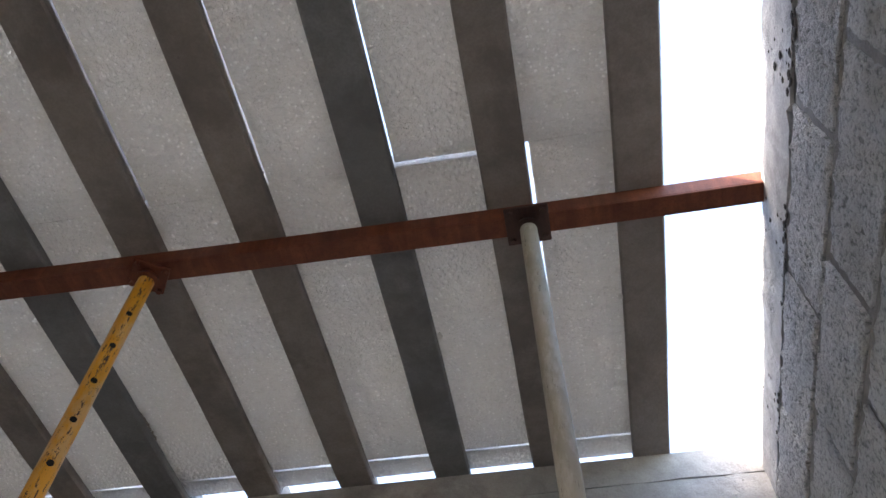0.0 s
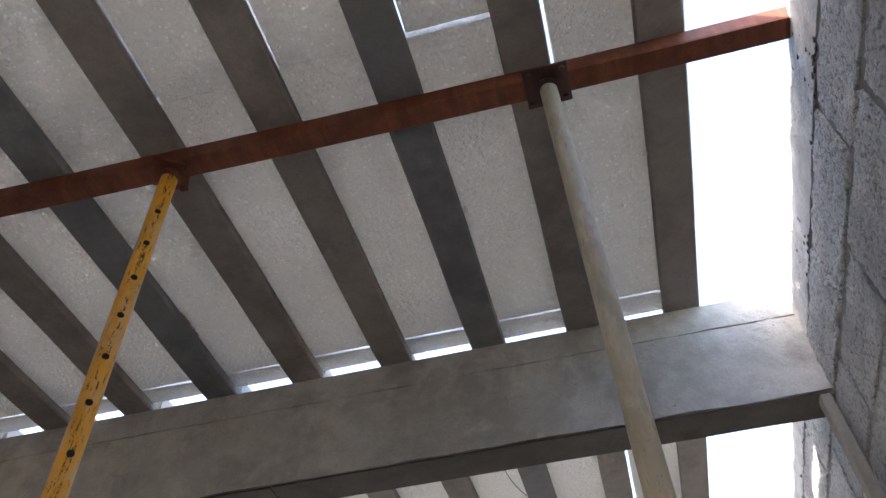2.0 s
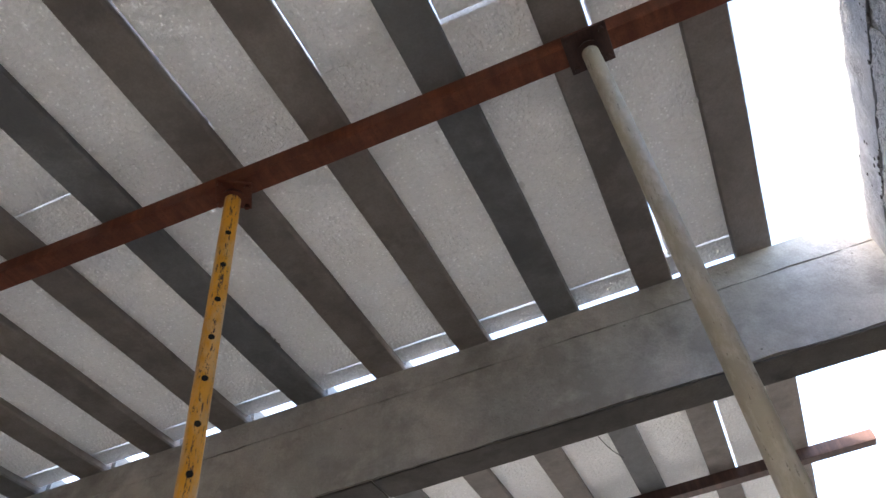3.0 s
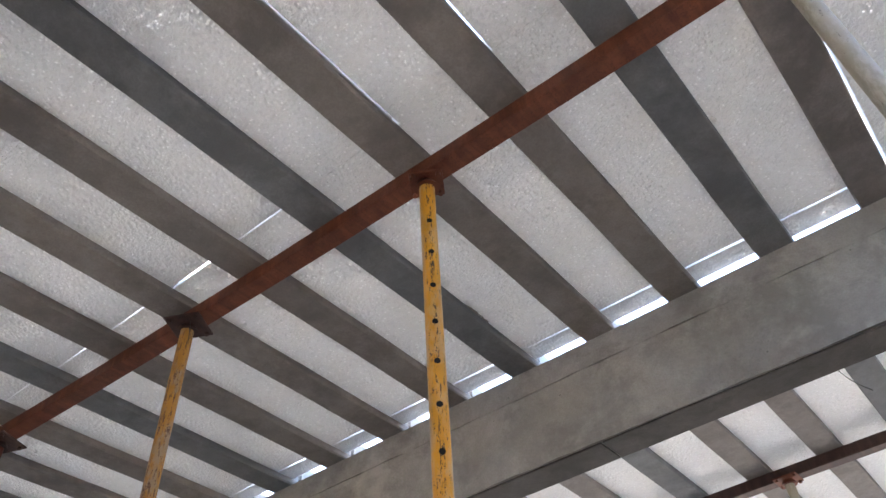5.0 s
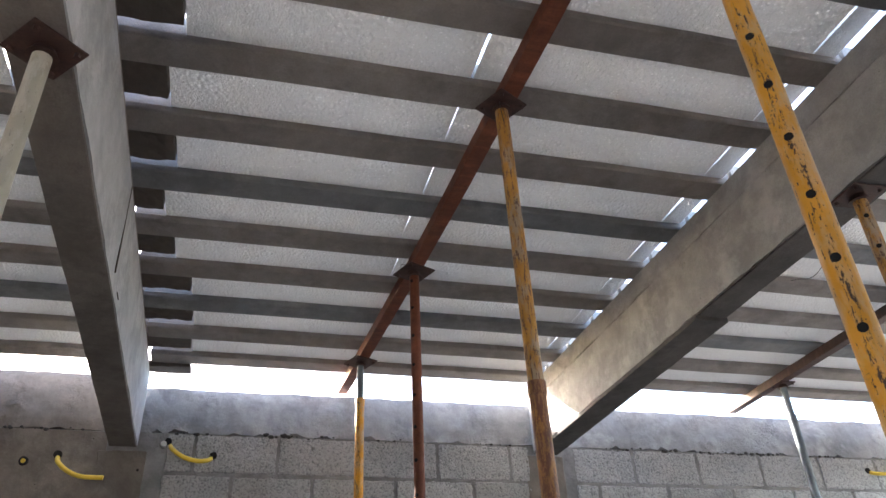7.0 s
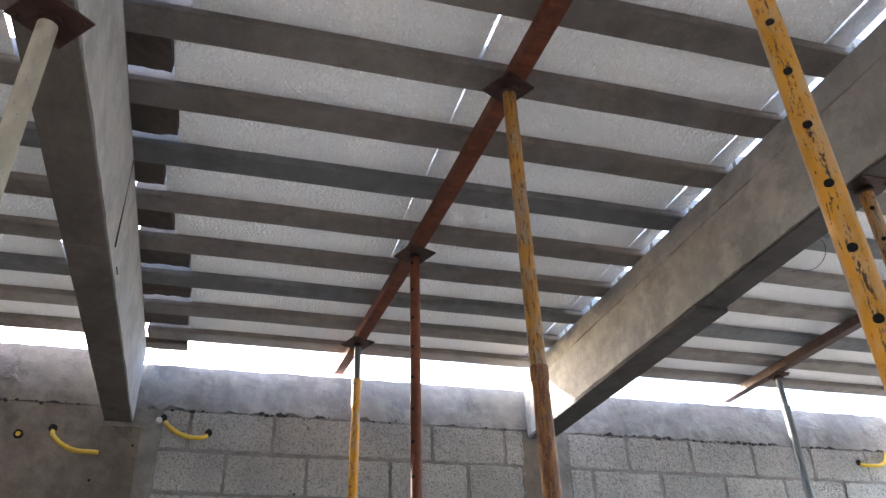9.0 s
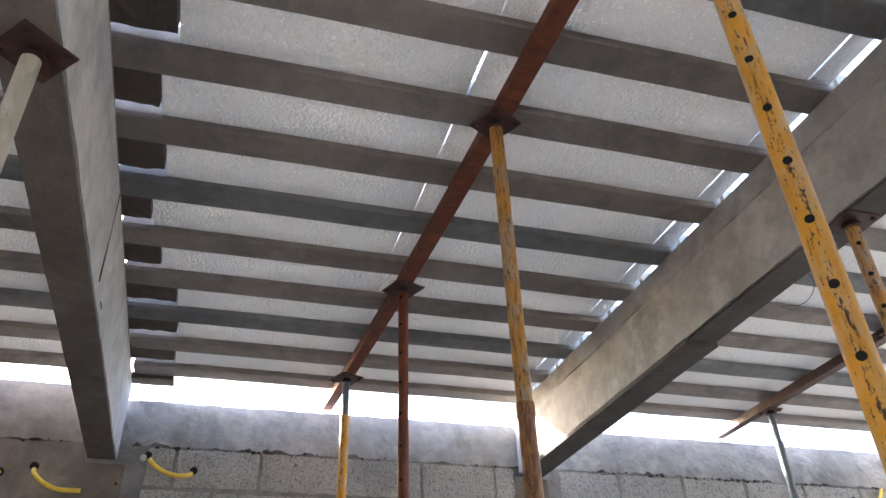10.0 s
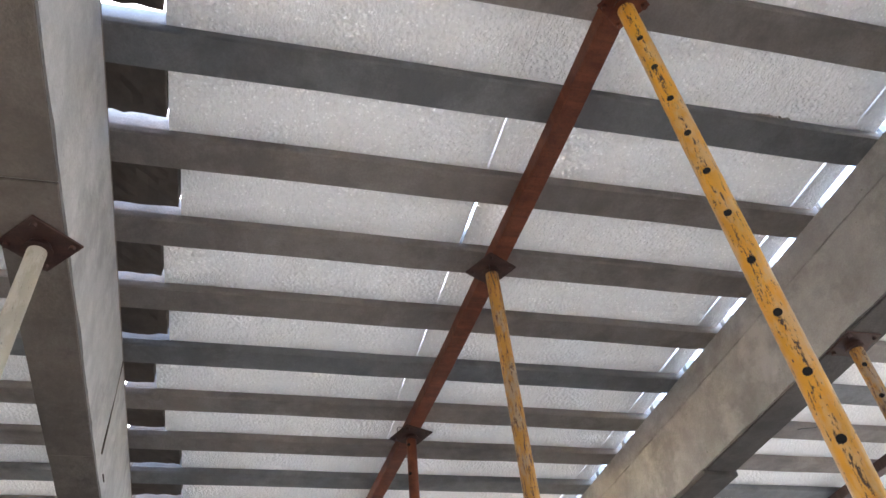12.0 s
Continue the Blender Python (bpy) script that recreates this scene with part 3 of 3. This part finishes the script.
# ---- props ----
def prop(x, y, top, tube, head, label, r_in=0.0195, r_out=0.0245, split=1.2, low=None, lean=(0.0, 0.0), holes=(), turn=0.0, plate=0.062, plate_label="dark steel head plate"):
    """An adjustable steel prop: base, outer and inner tube, collar, pin, head plate with bolts."""
    empty = new("steel_prop")
    empty.location = (x + lean[0] * top, y + lean[1] * top, 0)
    empty.rotation_euler = Vector((0, 0, 1)).rotation_difference(Vector((-lean[0], -lean[1], 1))).to_euler()
    tagged(empty, label, "prop", "props")
    bm = bmesh.new()
    box_into(bm, (-0.07, -0.07, 0), (0.07, 0.07, 0.006), 0.001)
    part("base_plate", bm, DARK_RUST, empty)
    bm = bmesh.new()
    tube_into(bm, (0, 0, 0.006), (0, 0, split), r_out)
    part("outer_tube", bm, low or tube, empty, smooth=True)
    bm = bmesh.new()
    tube_into(bm, (0, 0, split - 0.03), (0, 0, split + 0.004), r_out + 0.002)
    part("collar", bm, low or tube, empty, smooth=True)
    bm = bmesh.new()
    tube_into(bm, (0, 0, split), (0, 0, top - 0.006), r_in)
    part("inner_tube", bm, tube, empty, smooth=True)
    bm = bmesh.new()
    vs = box_into(bm, (-plate, -plate, top - 0.007), (plate, plate, top - 0.001), 0.0015)
    bmesh.ops.rotate(bm, verts=bm.verts[:], cent=(0, 0, 0), matrix=Matrix.Rotation(turn, 3, "Z"))
    hp = part("head_plate", bm, head, empty, plate_label)
    for sx in (-1, 1):
        for sy in (-1, 1):
            bm = bmesh.new()
            p = Matrix.Rotation(turn, 3, "Z") @ Vector((sx * plate * 0.74, sy * plate * 0.74, 0))
            tube_into(bm, (p.x, p.y, top - 0.016), (p.x, p.y, top - 0.006), 0.007, segs=6)
            part("bolt", bm, head, hp)
    bm = bmesh.new()
    tube_into(bm, (0, 0, top - 0.026), (0, 0, top - 0.007), r_in + 0.012, r_in + 0.003)
    part("weld_collar", bm, head, empty, smooth=True)
    for z, angle in holes:
        for off in (0, math.pi):
            bm = bmesh.new()
            d = Vector((math.cos(angle + off), math.sin(angle + off), 0))
            r = r_out if z < split else r_in
            tube_into(bm, d * (r - 0.004) + Vector((0, 0, z)), d * (r + 0.0006) + Vector((0, 0, z)), 0.0068, segs=10)
            part("pin_hole", bm, HOLE, empty)
    return empty


prop(0.388, stringer_y(0.388) - 0.004, SZ, GREY_TUBE, DARK_RUST, "cement-splashed pale grey steel prop under the rusty stringer", plate=0.05)
prop(-0.519, 0.550, SZ, YELLOW, RUST, "worn yellow steel prop with pin holes under the stringer", holes=[(2.746 - 0.0998 * i, FACE) for i in range(13)], turn=0.6, plate=0.043, lean=(-0.0245, 0.039))
prop(-1.414, stringer_y(-1.414) - 0.012, SZ, YELLOW_OLD, DARK_RUST, "rubbed yellow steel prop under the stringer", lean=(0.0, 0.012), turn=0.5, plate=0.055, split=2.02, low=YELLOW_RUST, r_out=0.0205)
prop(-2.414, stringer_y(-2.414), SZ, RUST, DARK_RUST, "dark red rusty steel prop under the stringer", turn=0.4, holes=[(2.85 - 0.12 * i, FACE) for i in range(8)])
prop(-3.332, stringer_y(-3.332) - 0.006, SZ, STEEL, DARK_RUST, "yellow steel prop beside the block wall", turn=0.4, split=2.70, low=YELLOW, r_in=0.017, r_out=0.022)
prop(-3.288, 2.79, SZ, STEEL, DARK_RUST, "thin blue-grey steel prop beside the far block wall", plate=0.05, split=2.71, r_in=0.017, r_out=0.022)
prop(-2.291, 2.75, SZ, GREY_TUBE, DARK_RUST, "grey steel prop under the far stringer", plate=0.05)
prop(-0.442, 2.765, SZ, GREY_TUBE, RUST, "grey steel prop under the far stringer", plate=0.05)
prop(-1.241, 1.488, SOFFIT_1 - 0.009, YELLOW_OLD, DARK_RUST, "rubbed yellow steel prop under the girder", plate=0.055, holes=[(2.5 - 0.1 * i, FACE) for i in range(6)])
prop(-1.074, -0.613, SOFFIT_2 - 0.009, GREY_TUBE, DARK_RUST, "grey steel prop under the smooth girder", turn=0.75, plate=0.06)


# ---- yellow conduit loops in the west wall ----
def conduit(points, label):
    cu = bpy.data.curves.new("conduit", "CURVE")
    cu.dimensions, cu.bevel_depth, cu.bevel_resolution, cu.resolution_u = "3D", 0.011, 3, 8
    sp = cu.splines.new("BEZIER")
    sp.bezier_points.add(len(points) - 1)
    for bp, p in zip(sp.bezier_points, points):
        bp.co = p
        bp.handle_left_type = bp.handle_right_type = "AUTO"
    cu.materials.append(CONDUIT)
    cu.use_fill_caps = True
    tagged(new("conduit", cu), label, "conduit", "conduits")


X = WEST
conduit([(X - 0.01, -0.510, 2.564), (X + 0.03, -0.490, 2.529), (X + 0.035, -0.410, 2.484), (X + 0.02, -0.330, 2.484), (X - 0.01, -0.300, 2.509)], "looped yellow plastic conduit coming out of the wall")
conduit([(X - 0.01, -1.005, 2.494), (X + 0.03, -0.990, 2.454), (X + 0.04, -0.900, 2.394), (X + 0.04, -0.780, 2.384)], "cut yellow plastic conduit hanging from the wall")
conduit([(X - 0.02, -1.145, 2.464), (X + 0.012, -1.145, 2.462)], "yellow conduit stub in the wall")
conduit([(X - 0.01, 3.570, 2.539), (X + 0.03, 3.620, 2.519), (X + 0.03, 3.720, 2.534), (X - 0.01, 3.820, 2.624)], "looped yellow plastic conduit coming out of the wall")


# ---- small loose things ----
RAGGED = (1.06, 1.175)

def wire(name, points, r, material, label, category):
    cu = bpy.data.curves.new(name, "CURVE")
    cu.dimensions, cu.bevel_depth, cu.bevel_resolution, cu.resolution_u = "3D", r, 1, 6
    sp = cu.splines.new("BEZIER")
    sp.bezier_points.add(len(points) - 1)
    for bp, p in zip(sp.bezier_points, points):
        bp.co = p
        bp.handle_left_type = bp.handle_right_type = "AUTO"
    cu.materials.append(material)
    return tagged(new(name, cu), label, category)


wire("tie_wire", [(0.02, 1.612, 2.66), (0.034, 1.66, 2.63), (0.058, 1.665, 2.58), (0.09, 1.66, 2.535)], 0.0012, WIRE, "thin dark tie wire hanging from the girder", "wire")
wire("tie_wire", [(-1.585, 1.585, 2.66), (-1.60, 1.66, 2.62), (-1.65, 1.665, 2.578), (-1.77, 1.66, 2.615)], 0.0012, WIRE, "thin dark tie wire looped off the girder", "wire")
wire("tie_wire", [(-1.38, 0.48, 2.885), (-1.355, 0.47, 2.84), (-1.36, 0.478, 2.79)], 0.0011, WIRE, "thin dark tie wire on the prop head", "wire")
wire("tie_wire", [(-2.44, 0.44, 2.90), (-2.47, 0.42, 2.925), (-2.43, 0.40, 2.94), (-2.40, 0.45, 2.90)], 0.0013, WIRE, "thin dark tie wire round the stringer", "wire")
wire("tie_wire", [(EAST - 0.004, 0.56, 2.66), (EAST - 0.02, 0.61, 2.70), (EAST - 0.016, 0.66, 2.722), (EAST - 0.004, 0.73, 2.77)], 0.0012, WIRE, "bent dark wire sticking out of the wall", "wire")
bm = bmesh.new()
box_into(bm, (0.908, 1.485, 1.2), (0.937, 1.525, SOFFIT_1 - 0.011), 0.003)
gridded(bm, 0.15)
roughen(bm, 0.003, 0.2)
bmesh.ops.rotate(bm, verts=bm.verts[:], cent=(0.916, 1.5, SOFFIT_1), matrix=Matrix.Rotation(radians(-2), 3, "X"))
thing("timber_prop", bm, TIMBER, "pale rough timber prop under the girder end", "timber")


def crumb(x, y, z, r, material, label, category):
    bm = bmesh.new()
    bmesh.ops.create_icosphere(bm, subdivisions=2, radius=r)
    roughen(bm, r * 0.7, r * 0.8)
    bmesh.ops.translate(bm, verts=bm.verts[:], vec=(x, y, z))
    thing("crumb", bm, material, label, category)


crumb(0.116, 0.925, 2.972, 0.008, WHITE_PIPE, "small white polystyrene crumb stuck at a joist edge", "crumb")
crumb(0.595, 0.873, 2.965, 0.007, WHITE_PIPE, "small white polystyrene crumb stuck at a joist edge", "crumb")
bm = bmesh.new()
for i in range(16):
    made = bmesh.ops.create_icosphere(bm, subdivisions=1, radius=0.003 + 0.005 * abs(noise.noise(Vector((i * 3.1, 1, 1)))))
    bmesh.ops.translate(bm, verts=made["verts"], vec=(joist_x(5) + JW + 0.003 * noise.noise(Vector((i * 1.7, 2, 3))), RAGGED[0] + (RAGGED[1] - RAGGED[0]) * i / 15, JZ + FLANGE - 0.004))
roughen(bm, 0.003, 0.006)
thing("mortar_drips", bm, JOIST, "ragged line of mortar drips on a joist edge", "mortar")
bm = bmesh.new()
tube_into(bm, (WEST - 0.02, -0.545, 2.562), (WEST + 0.05, -0.535, 2.552), 0.014)
thing("pipe_stub", bm, WHITE_PIPE, "short white plastic pipe stub in the wall", "pipe", smooth=True)


# ---- holes in the west wall ----
west = bpy.data.objects["wall_west"]
for y, z, r in ((-1.005, 2.499, 0.02), (-0.300, 2.514, 0.019), (-1.145, 2.464, 0.022), (-0.520, 2.579, 0.018), (3.570, 2.544, 0.018), (-0.640, 2.434, 0.006), (-0.800, 2.264, 0.007), (0.140, 2.234, 0.006), (-0.720, 2.184, 0.005)):
    bm = bmesh.new()
    tube_into(bm, (WEST - 0.004, y, z), (WEST + 0.0075, y, z), r * 1.0, r * 0.9, 14)
    roughen(bm, r * 0.12, r)
    part("wall_hole", bm, HOLE, west, "dark hole broken into the wall")


# ---- dark lumps for cavities along the wall tops ----
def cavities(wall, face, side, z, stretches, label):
    """Small lumps, coloured dark for the shade in broken voids of the mortar bed under a wall's cast top."""
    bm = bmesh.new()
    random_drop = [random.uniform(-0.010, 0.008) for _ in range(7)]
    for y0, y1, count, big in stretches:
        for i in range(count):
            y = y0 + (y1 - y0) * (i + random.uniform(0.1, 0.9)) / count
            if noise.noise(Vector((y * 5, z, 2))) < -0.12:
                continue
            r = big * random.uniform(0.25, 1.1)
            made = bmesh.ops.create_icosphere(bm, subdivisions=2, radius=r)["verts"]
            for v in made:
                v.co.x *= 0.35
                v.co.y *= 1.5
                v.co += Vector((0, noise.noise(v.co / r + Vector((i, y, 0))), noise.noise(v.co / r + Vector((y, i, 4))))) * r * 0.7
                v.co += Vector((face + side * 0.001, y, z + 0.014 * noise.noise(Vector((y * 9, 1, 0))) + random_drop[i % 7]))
    part("mortar_void", bm, VOID_SHADE, wall, label)


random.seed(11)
cavities(west, WEST, 1, 2.622, [(-0.5, -0.12, 14, 0.008), (-0.12, 0.12, 9, 0.012), (0.14, 0.7, 18, 0.006), (1.0, 1.35, 10, 0.006), (1.7, 2.2, 16, 0.007), (2.2, 2.9, 30, 0.009), (2.9, 4.1, 36, 0.007), (-1.5, -0.75, 24, 0.009)], "ragged dark lumps standing for shaded voids in the mortar bed")
cavities(west, WEST, 1, 2.50, [(-0.20, -0.10, 6, 0.009)], "ragged dark lumps standing for shaded voids in the mortar bed")
cavities(east, EAST, -1, 2.768, [(-0.5, 0.6, 80, 0.007), (0.6, 1.3, 34, 0.005), (1.6, 2.4, 26, 0.005)], "ragged dark lumps standing for shaded voids in the mortar bed")
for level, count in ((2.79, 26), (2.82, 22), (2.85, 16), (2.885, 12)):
    cavities(east, EAST, -1, level, [(-0.4, 0.6, count, 0.0055), (0.6, 1.3, count // 3, 0.004)], "ragged dark lumps standing for shaded voids in the mortar top")
